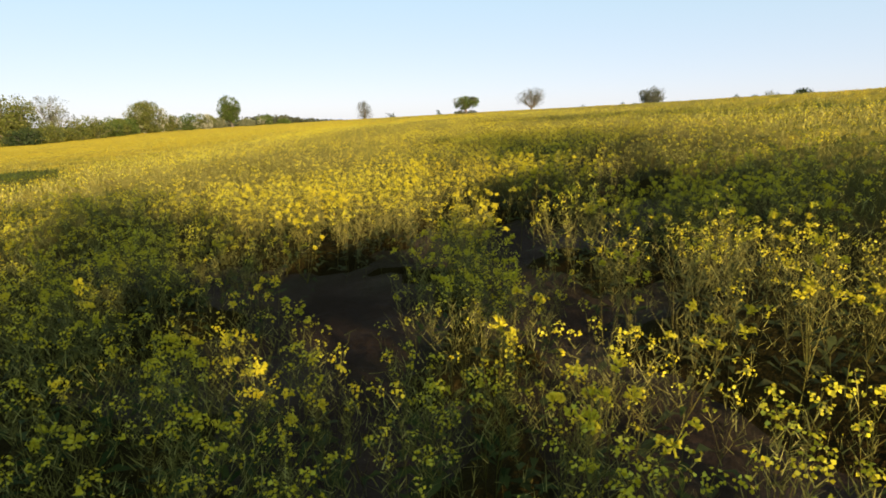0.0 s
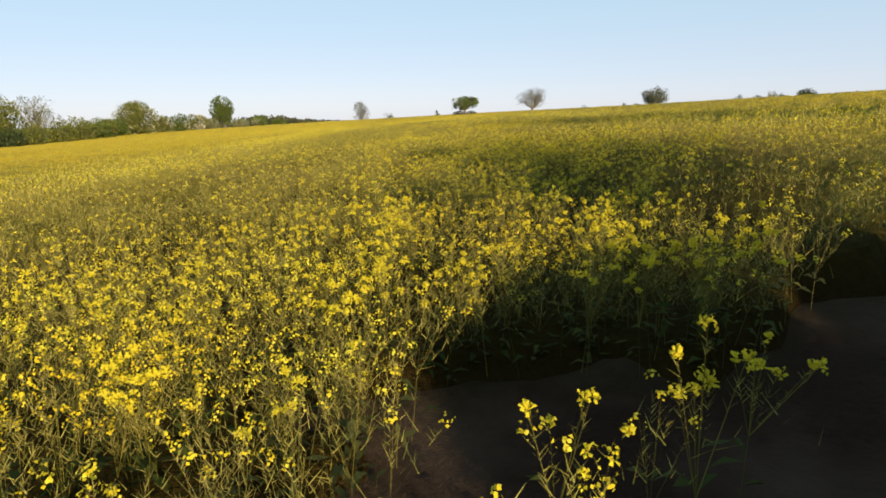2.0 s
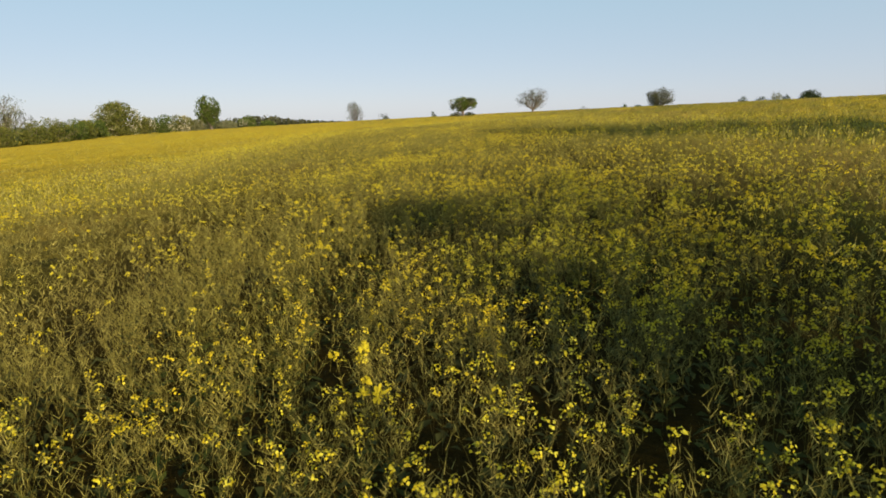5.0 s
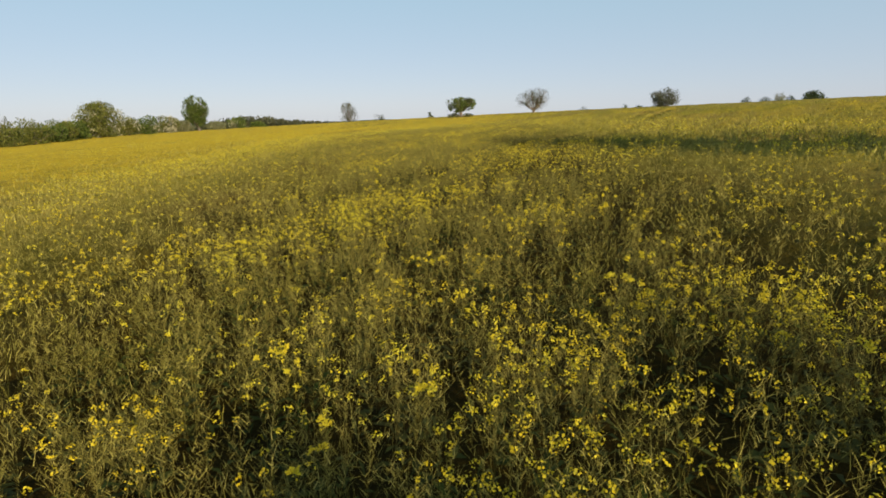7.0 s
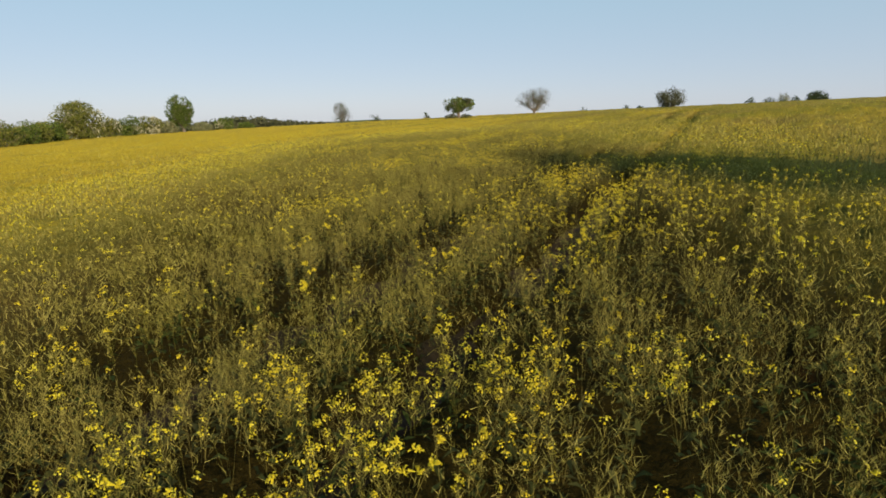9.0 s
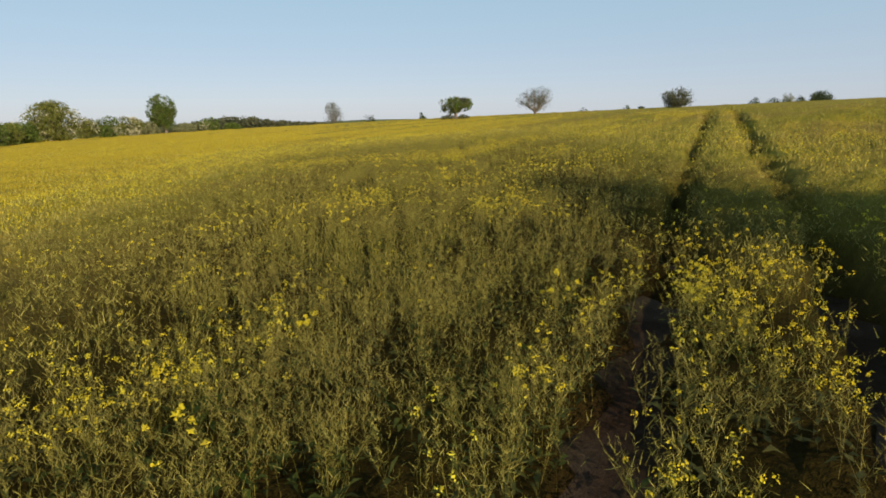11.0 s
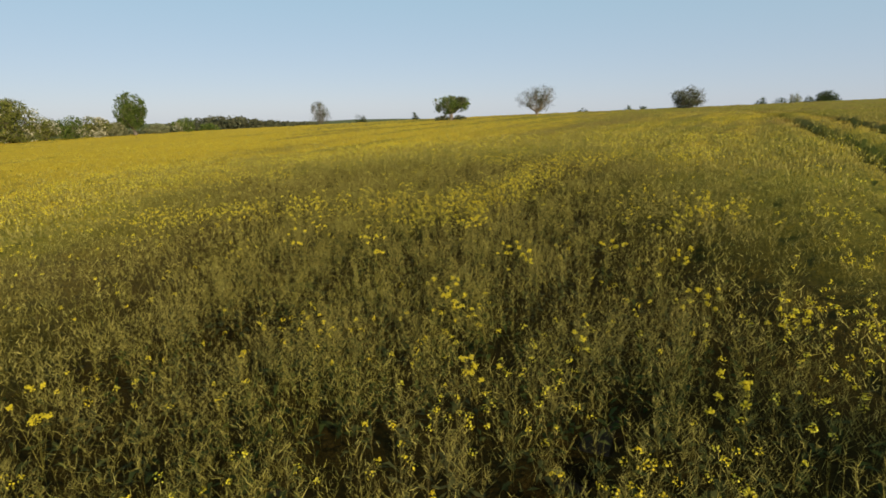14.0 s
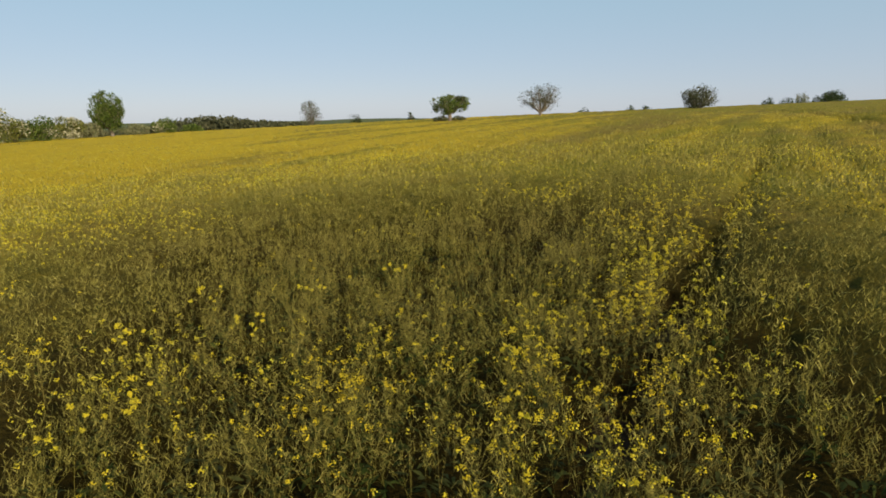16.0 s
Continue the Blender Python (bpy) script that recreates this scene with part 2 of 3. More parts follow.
def bloom(x, y):
    """Share of shoots in flower, 0 to 1."""
    f = 0.25 - 0.05 / (1 + np.exp((50 - y) / 3)) - 0.04 / (1 + np.exp((72 - y) / 3)) + 0.07 * wave(x, y, 5, 11) + 0.09 * wave(x, y, 1.4, 12) + 0.08 * wave(x, y, 0.5, 16) + 0.11 * drills(x, y, 1.3, 17) + 0.07 * drills(x, y, 3.5, 18)
    f = f + 0.45 / (1 + np.exp((y - 14.3 + 0.2 * x) / 0.7))              # the early strip is thick with flower
    near_tram = np.minimum(to_line(x, y, RUT_LEFT), to_line(x, y, RUT_RIGHT))
    f = f + 0.20 * np.exp(-(near_tram / 0.8) ** 2) / (1 + np.exp((y - 52) / 3)) / (1 + np.exp((38 - y) / 2))
    f = f + 0.36 * np.exp(-(to_line(x, y, ROW_GAP) / 0.9) ** 2) / (1 + np.exp((y - 78) / 2))
    for line, w, much in ((BAND_WEST, 1.1, 0.75), (BAND_MID, 0.75, 0.58), (BAND_NORTH, 0.9, 0.42), (BAND_FAR, 1.2, 0.36)):
        f = f + much * np.exp(-(to_line(x, y, line) / w) ** 2) * (0.75 + 0.5 * wave(x, y, 1.6, 15))
    # patches with more (+) or less (-) flower
    for px, py, rx, ry, much in ((8.2, 41.5, 2.2, 3.4, 0.45), (8.5, 46.5, 1.0, 1.4, 0.42), (7.6, 52.8, 0.9, 0.7, 0.26), (2.6, 45.8, 1.4, 1.0, 0.24),
                                 (7.1, 52.2, 0.9, 0.6, 0.30), (3.9, 52.7, 1.2, 0.7, 0.22), (10.8, 58.5, 1.1, 0.8, 0.30), (13.2, 62.8, 1.6, 1.4, 0.30), (1.4, 68.6, 1.5, 0.8, 0.45),
                                 (11.6, 63.2, 1.2, 0.8, 0.36), (16.4, 72, 1.6, 1.6, 0.34), (21.5, 80, 2.4, 2.4, 0.34), (17.6, 74, 1.5, 1.5, 0.30), (0.4, 79, 2.6, 2.4, 0.34), (12, 78, 1.6, 1.4, 0.26),
                                 (5.7, 32, 0.9, 0.8, 0.28), (8.4, 31.8, 1.0, 1.0, 0.32), (5.9, 28.4, 1.0, 0.8, 0.30), (4.2, 28.4, 1.3, 1.0, 0.30), (3.2, 27.2, 2.0, 0.8, 0.22), (5.5, 23, 3.5, 4, 0.22),
                                 (7.5, 24, 4, 5, 0.25), (3.0, 14.5, 3.0, 2.0, 0.20), (4.8, 18.8, 2.8, 2.6, 0.26), (4.6, 35.9, 1.0, 0.6, 0.20), (2.8, 34.5, 0.9, 1.4, 0.25),
                                 (1.5, 29, 2.2, 1.2, -0.12), (5.5, 34, 2.4, 0.9, -0.20), (3.5, 41, 2.2, 4.5, -0.14), (5.6, 48.5, 1.8, 3, -0.14), (11.5, 54, 2.6, 3, -0.14), (8.5, 62.5, 2.2, 2.0, -0.14),
                                 (5, 62, 3, 3.5, -0.12), (9.6, 57.4, 0.9, 0.9, -0.22), (9.5, 77, 1.6, 3, -0.16), (11.8, 69, 1.6, 1.6, -0.18), (5, 72.3, 2.5, 2.2, -0.14), (17.8, 77.5, 2, 2, -0.16), (1, 41, 3, 3, -0.06)):
        f = f + (1.35 if much > 0 else 1.0) * much * bell(x, y, px, py, rx, ry)
    far = 1 / (1 + np.exp(-(y - 88 + 0.30 * (20 - x)* -1) / 7))
    left = 1 / (1 + np.exp((x - 0.33 * y) / 12))
    f = f + far * (-0.19 + 0.42 * left + (0.4 + 0.6 * left) * (0.16 * wave(x, y, 24, 13) + 0.28 * drills(x, y, 9, 14) + 0.22 * drills(x, y, 3.2, 19)))
    f = f + 0.28 * np.clip((0 - x) / 7, 0, 1) / (1 + np.exp((54 - y) / 5))
    f = f - 0.10 / (1 + np.exp((64 - y) / 2.5)) / (1 + np.exp((7.5 + 0.35 * (y - 66) - x) / 1.5))
    return np.clip(f, 0.03, 0.97)


def way_x(y):
    """The flight line over the field."""
    return 0.96 + (y - 3.3) * 0.1023 - 0.0003 * np.clip(y - 3.3, 0, 60) * (60 - np.clip(y - 3.3, 0, 60))


def nearness(x, y):
    """How near the flight line passes, seen ahead."""
    u = np.abs(x - way_x(np.clip(y, 0, 72)))
    d = np.maximum(u * 1.65, 1.5)
    d = np.maximum(d, np.where(y > 72, np.hypot(u, y - 70), 0))
    return np.maximum(d, 24 * np.clip((2.2 + u * 1.05 - y) / 4, 0, 1))


def spaced(*runs):
    """Grid lines: (start, step) ... end."""
    out = []
    for (a, step), (b, _) in zip(runs[:-1], runs[1:]):
        out.append(np.arange(a, b - 1e-6, step))
    return np.concatenate(out + [[runs[-1][0]]])


gx = spaced((-1500, 250), (-500, 50), (-150, 10), (-30, 1.5), (-9, 0.5), (18, 1.5), (60, 10), (260, 60), (500, 250), (1500, 0))
gy = spaced((-700, 100), (-100, 10), (-10, 1.0), (3, 0.5), (82, 2), (120, 8), (330, 40), (650, 150), (2600, 0))


def soil_height(x, y):
    near = np.exp(-(np.hypot(x - 4, (y - 40) * 0.3) / 30) ** 2)
    rough = 0.035 * wave(x, y, 0.8, 21) + 0.02 * rng.normal(size=np.shape(x))
    return ground(x, y) + near * (rough - 0.09 * bare(x, y))


me, co = grid_mesh("ground", gx, gy, soil_height, SOIL)
a = me.attributes.new("meadow", "FLOAT", "POINT")  # grass where the field ends
beyond = (co[:, 1] > 258) | (co[:, 0] < -60 - 0.45 * np.abs(co[:, 1] - 215)) | (co[:, 1] < -8) | (co[:, 0] > 330)
a.data.foreach_set("value", np.where(beyond, 1.0, 0.12 * (1 - bare(co[:, 0], co[:, 1]))).astype(np.float32))
tagged(new("ground", me), "reddish-brown crumbly soil under the crop and beyond", "ground", kind="structure")

# ---- the crop ----
crop = thing("rapeseed_crop", Matrix.Identity(4), "oilseed rape in flower and pod, patchy yellow and green", "crop", kind="stuff")

cx = spaced((-135, 3), (-60, 1.2), (-24, 0.8), (-9, 0.34), (17, 0.42), (36, 0.9), (50, 1.2), (90, 3), (330, 0))
cy = spaced((-6, 0.6), (3, 0.34), (82, 0.55), (106, 1.0), (160, 2.0), (262, 0))


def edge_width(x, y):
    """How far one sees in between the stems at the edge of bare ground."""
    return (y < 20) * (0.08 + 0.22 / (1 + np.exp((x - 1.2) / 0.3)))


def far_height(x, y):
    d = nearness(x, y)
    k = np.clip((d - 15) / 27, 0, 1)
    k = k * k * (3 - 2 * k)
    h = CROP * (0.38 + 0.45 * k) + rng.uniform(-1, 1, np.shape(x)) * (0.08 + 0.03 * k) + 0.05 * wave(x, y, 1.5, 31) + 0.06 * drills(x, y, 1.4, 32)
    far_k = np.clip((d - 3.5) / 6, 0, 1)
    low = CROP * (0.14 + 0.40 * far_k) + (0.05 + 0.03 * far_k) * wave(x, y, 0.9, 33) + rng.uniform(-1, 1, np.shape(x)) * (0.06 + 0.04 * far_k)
    h = np.where(d < 18, low, h)  # near the way, stems and leaves below the tops, shade put into their colour
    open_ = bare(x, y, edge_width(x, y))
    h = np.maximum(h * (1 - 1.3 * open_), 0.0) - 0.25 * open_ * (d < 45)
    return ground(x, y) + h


me, co = grid_mesh("canopy_and_low_shade", cx, cy, far_height, CANOPY, smooth=False)
a = me.attributes.new("bloom", "FLOAT", "POINT")
a.data.foreach_set("value", (bloom(co[:, 0], co[:, 1]) * np.clip((nearness(co[:, 0], co[:, 1]) - 13) / 30, 0, 1) ** 0.5).astype(np.float32))
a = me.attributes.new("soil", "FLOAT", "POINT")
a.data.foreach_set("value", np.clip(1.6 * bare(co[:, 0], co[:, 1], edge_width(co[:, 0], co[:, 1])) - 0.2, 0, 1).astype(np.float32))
# strength of the painted shade, full beside the flight line
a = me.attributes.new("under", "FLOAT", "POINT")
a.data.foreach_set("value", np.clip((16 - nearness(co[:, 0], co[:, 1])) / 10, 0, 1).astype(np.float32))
part("canopy_and_low_shade", me, crop)


def unit(v):
    return v / np.maximum(np.linalg.norm(v, axis=-1, keepdims=True), 1e-9)


def ribbons(a, b, wa, wb):
    """Thin flat strips from points a to b, as wide as wa and wb at their ends."""
    d = unit(b - a)
    side = unit(np.cross(d, rng.normal(size=d.shape)))
    wa, wb = np.reshape(wa, (-1, 1)) / 2, np.reshape(wb, (-1, 1)) / 2
    return np.stack([a - side * wa, a + side * wa, b + side * wb, b - side * wb], 1)


def petals(centre, size, out=None):
    """Small four-cornered blossoms that face up and outward."""
    n = len(centre)
    nrm = unit(rng.normal(size=(n, 3)) * 0.7 + (0, 0, 0.7)) if out is None else unit(out + rng.normal(size=(n, 3)) * 0.35 + (0, 0, 0.2))
    u = unit(np.cross(nrm, rng.normal(size=(n, 3))))
    v = np.cross(nrm, u)
    s = (size * rng.uniform(0.75, 1.2, n))[:, None] / 2
    q = np.stack([centre + u * s, centre + v * s, centre - u * s, centre - v * s], 1)
    q[:, 0] += nrm * s * 0.5
    q[:, 2] += nrm * s * 0.5
    return q


def scatter(x0, x1, y0, y1, per_m2, near, far_):
    n = int((x1 - x0) * (y1 - y0) * per_m2)
    x, y = rng.uniform(x0, x1, n), rng.uniform(y0, y1, n)
    d = nearness(x, y)
    # plants stand in loose clumps, and thin out where the ground is bare
    stand = np.clip(0.85 + 0.30 * wave(x, y, 0.8, 41) + 0.2 * wave(x, y, 3.5, 42) + 0.30 * drills(x, y, 0.9, 43), 0.22, 1)
    for px, py, r in ((0.2, 14.6, 0.8), (-0.9, 15.2, 0.8), (1.3, 14.4, 0.6), (5.9, 33.1, 0.7), (9.5, 57.3, 0.8), (8.6, 51.9, 0.5), (7.7, 50.7, 0.6), (6.5, 51.9, 0.4), (9.2, 59.6, 0.5), (10.4, 61.4, 0.5), (6.3, 60.9, 0.4), (6.7, 68.8, 0.4), (4.8, 34.5, 0.5), (7.6, 53.8, 0.5), (6.6, 29.3, 0.6), (4.9, 27.3, 0.5), (4.1, 28.9, 0.4), (5.6, 35.0, 0.5), (4.2, 33.2, 0.4), (3.9, 34.0, 0.4), (6.3, 35.9, 0.5), (9.2, 55.7, 0.6), (4.7, 60.9, 0.5), (6.9, 59.7, 0.5),
                      (9.8, 59.8, 0.5), (10.1, 63.3, 0.6), (12.8, 66.8, 0.7), (9.6, 65.7, 0.5), (7.1, 66.5, 0.5), (4.1, 57.7, 0.5), (7.3, 67.3, 0.4), (12.8, 59.6, 0.6), (14.7, 62.8, 0.7), (18.4, 70, 0.9), (21.8, 75.5, 1)):
        stand = stand * (1 - 0.36 * bell(x, y, px, py, r, r))
    stand = stand * (1 - 0.28 / (1 + np.exp((way_x(y) + 1.5 - x) / 0.4)) / (1 + np.exp((y - 66) / 3)))
    ok = (d >= near) & (d < far_) & (rng.random(n) < stand * (1 - bare(x, y)))
    return x[ok], y[ok]


def grow(x, y, shoots, flowers, flower_size, pods, pod_size, pod_w, leaves, stem_w, blades=0, blade_w=0.004, share=None):
    """Plants at x, y: arrays of stems, pods, leaves and flowers."""
    n = len(x)
    tall = CROP * np.clip(rng.normal(0.93, 0.10, n) + 0.07 * wave(x, y, 1.8, 51) + 0.07 * drills(x, y, 1.1, 52), 0.55, 1.3)
    base = np.stack([x, y, ground(x, y) - 0.02], 1)
    lean = rng.normal(size=(n, 3)) * (0.08, 0.08, 0)
    fork = base + lean * 0.5 + np.stack([x * 0, x * 0, tall * rng.uniform(0.35, 0.55, n)], 1)
    out = {"stem": [ribbons(base, fork, np.full(n, stem_w * 1.5), np.full(n, stem_w))], "pod": [], "leaf": [], "flower": []}
    share_of = bloom(x, y) if share is None else share
    whole = rng.random(n)  # most shoots of a plant flower together
    for k in range(shoots):
        r = rng.uniform(0.04, 0.24, n) if k else rng.uniform(0, 0.05, n)
        ang = rng.uniform(0, 6.283, n)
        rise = tall * (rng.uniform(0.74, 1.05, n) if k else rng.uniform(0.95, 1.14, n))
        top = base + lean + np.stack([r * np.cos(ang), r * np.sin(ang), rise], 1)
        # only the leading shoots carry flower heads, and these stand out of the pods
        in_flower = (0.6 * whole + 0.4 * rng.random(n) < share_of * 0.90 + 0.02) & (k < shoots * (0.30 + 0.65 * share_of))
        top[:, 2] += np.where(in_flower, rng.uniform(0.02, 0.12, n), 0)
        tf = top[in_flower]
        m = len(tf)
        full = rng.uniform(0.7, 1.25, m)[:, None]
        for i in range(flowers):
            off = unit(rng.normal(size=(m, 3)) + (0, 0, 0.45))
            out["flower"].append(petals(tf + off * (0.031, 0.031, 0.027) * full * rng.uniform(0.5, 1.1, (m, 1)), flower_size, off))
        out["stem"].append(ribbons(fork, top, np.full(n, stem_w), np.full(n, stem_w * 0.5)))
        way = unit(top - fork)
        for i in range(pods):
            # pods stand off the shoot like a fishbone, under the flowers where there are any
            t0 = top - way * np.where(in_flower, rng.uniform(0.04, 0.24, n), rng.uniform(-0.02, 0.30, n))[:, None]
            a2 = rng.uniform(0, 6.283, n)
            tip = t0 + np.stack([np.cos(a2) * 0.6, np.sin(a2) * 0.6, rng.uniform(0.4, 1.0, n)], 1) * (pod_size * rng.uniform(0.7, 1.25, n))[:, None]
            side = unit(np.cross(tip - t0, rng.normal(size=(n, 3)))) * pod_w
            out["pod"].append(np.stack([t0 - side, t0 + side, tip], 1))
    for i in range(blades):
        a = base + lean + np.stack([rng.normal(size=n) * 0.10, rng.normal(size=n) * 0.10, tall * rng.uniform(0.55, 0.95, n)], 1)
        e = a + unit(rng.normal(size=(n, 3)) * (0.7, 0.7, 0.3) + (0, 0, 0.8)) * rng.uniform(0.05, 0.13, (n, 1))
        side = unit(np.cross(e - a, rng.normal(size=(n, 3)))) * blade_w * rng.uniform(0.6, 1.3, (n, 1))
        out["pod"].append(np.stack([a - side, a + side, e], 1))
    for i in range(leaves):
        ang, z = rng.uniform(0, 6.283, n), tall * rng.uniform(0.08, 0.66, n)
        l, w = rng.uniform(0.035, 0.09, n), rng.uniform(0.010, 0.026, n)
        a = base + lean * 0.4 + np.stack([x * 0, x * 0, z], 1)
        d = np.stack([np.cos(ang), np.sin(ang), rng.uniform(-0.2, 0.9, n)], 1)
        m_ = a + d * l[:, None]
        e = m_ + np.stack([np.cos(ang), np.sin(ang), rng.uniform(-0.9, 0.2, n)], 1) * (l * 0.8)[:, None]
        s = np.stack([-np.sin(ang), np.cos(ang), rng.uniform(-0.3, 0.3, n)], 1) * w[:, None]
        out["leaf"].append(np.stack([a, m_ - s, e, m_ + s], 1))
    return {k: np.concatenate(v) for k, v in out.items() if v}


def tufts(x, y, blades, flowers, width, size):
    """The crop at a distance: leaning blades of shoots and pods, and flower tops."""
    n = len(x)
    base = np.stack([x, y, ground(x, y)], 1)
    tall = CROP * rng.uniform(0.8, 1.1, n)
    share = bloom(x, y)
    pod, flower = [], []
    for k in range(blades):
        top = base + np.stack([rng.normal(size=n) * 0.14, rng.normal(size=n) * 0.14, tall * rng.uniform(0.8, 1.08, n)], 1)
        low = top - np.stack([rng.normal(size=n) * 0.06, rng.normal(size=n) * 0.06, rng.uniform(0.10, 0.22, n)], 1)
        side = unit(np.cross(top - low, rng.normal(size=(n, 3)))) * rng.uniform(0.6, 1.5, (n, 1)) * width
        pod.append(np.stack([low - side, low + side, top], 1))
        for i in range(flowers):
            f = top[rng.random(n) < share]
            flower.append(petals(f + rng.normal(size=f.shape) * size * 0.5 + (0, 0, 0.05), size))
    return {"pod": np.concatenate(pod), "flower": np.concatenate(flower)}


stand = []
X, Y = scatter(-4, 12, 3.5, 75, 30, 0, 5.2)
stand.append(grow(X, Y, 6, 12, 0.0140, 11, 0.062, 0.0020, 6, 0.0026, 11, 0.0022))
X, Y = scatter(-10, 18, 2, 86, 24, 5.2, 15)
stand.append(grow(X, Y, 4, 10, 0.0184, 4, 0.080, 0.0042, 1, 0.0034, 7, 0.0047))
X, Y = scatter(-18, 27, 0, 98, 11, 15, 26)
stand.append(tufts(X, Y, 7, 2, 0.0110, 0.037))
X, Y = scatter(-50, 64, -2, 140, 5.6, 26, 75)
stand.append(tufts(X, Y, 3, 2, 0.017, 0.031))
X, Y = scatter(-100, 150, 0, 226, 1.0, 75, 190)
stand.append(tufts(X, Y, 2, 1, 0.05, 0.062))
MATS = {"stem": STEM, "pod": POD, "leaf": LEAF, "flower": PETAL}
for what in ("stem", "pod", "leaf", "flower"):
    for s in stand:
        if what in s and len(s[what]):
            part(what, quick_mesh(what, s[what], MATS[what]), crop)


def plant(k):
    """One oilseed rape plant with its stem, leaves, pods and each flower head as parts."""
    p = thing("rapeseed_plant", Matrix.Identity(4), "tall oilseed rape plant with yellow flower heads and green pods", "plant", "oilseed rape plants standing out of the crop")
    g = grow(np.zeros(1), np.zeros(1), 7, 18, 0.0155, 11, 0.062, 0.0017, 4, 0.0040, 8, 0.002, share=0.97)
    shift = np.array([0, 0, float(ground(0, 0))])
    part("stem", quick_mesh("stem", g["stem"] - shift, STEM), p)
    tagged(part("pod", quick_mesh("pod", g["pod"] - shift, POD), p), kind="stuff")
    for q in g["leaf"] - shift:
        part("leaf", quick_mesh("leaf", q[None], LEAF), p)
    f = (g["flower"] - shift).reshape(-1, 4, 3)
    heads = {}
    for q in f:
        c = q.mean(0)
        key = next((h for h in heads if np.linalg.norm(np.array(h) - c) < 0.06), tuple(c))
        heads.setdefault(key, []).append(q)
    for key, qs in heads.items():
        bm = bmesh.new()
        hub = bm.verts.new(np.mean([q.mean(0) for q in qs], 0) - (0, 0, 0.012))
        for q in qs:
            v = [bm.verts.new(x) for x in q]
            bm.faces.new(v)
            bm.faces.new((hub, v[0], v[1]))
        me = bpy.data.meshes.new("flower_head")
        bm.to_mesh(me)
        bm.free()
        me.materials.append(PETAL)
        part("flower_head", me, p)
    return p


first = [plant(k) for k in range(8)]
# a few stand alone on the bare ground
spots = [(3.0, 12.0), (3.3, 11.95), (3.6, 11.95), (3.9, 12.0), (4.2, 12.1), (3.1, 12.3), (3.5, 12.3), (3.85, 12.35), (1.7, 12.3), (2.0, 12.2), (3.4, 12.15), (4.0, 12.2), (2.05, 10.3), (2.6, 10.2), (3.0, 10.5), (0.25, 8.7), (1.2, 7.8), (2.4, 6.6), (2.2, 5.5)]
while len(spots) < 190:
    y = float(rng.uniform(4.5, 72)) if rng.random() < 0.6 else float(rng.uniform(5, 16))
    x = float(way_x(y) + rng.uniform(-3.2, 3.4))
    if bare(np.array([x]), np.array([y]))[0] < 0.35 and rng.random() < 0.3 + bloom(np.array([x]), np.array([y]))[0]:
        spots.append((x, y))
for k, (x, y) in enumerate(spots):
    m = pose(x, y, float(ground(x, y)), 0, 0, float(rng.uniform(0, 360)))
    if k < len(first):
        first[k].matrix_world = m
    else:
        copy_thing(first[k % len(first)], m)


# ---- trees ----
def tube(points, radii, sides=6):
    """A tapered limb along points, as quads."""
    p, r = np.array(points, float), np.array(radii, float)
    d = np.gradient(p, axis=0)
    d = unit(d)
    u = unit(np.cross(d, (0.31, 0.87, 0.39)))
    v = np.cross(d, u)
    a = np.arange(sides) * 2 * np.pi / sides
    ring = p[:, None] + r[:, None, None] * (u[:, None] * np.cos(a)[None, :, None] + v[:, None] * np.sin(a)[None, :, None])
    nxt = np.roll(ring, -1, axis=1)
    return np.stack([ring[:-1], nxt[:-1], nxt[1:], ring[1:]], 2).reshape(-1, 4, 3)


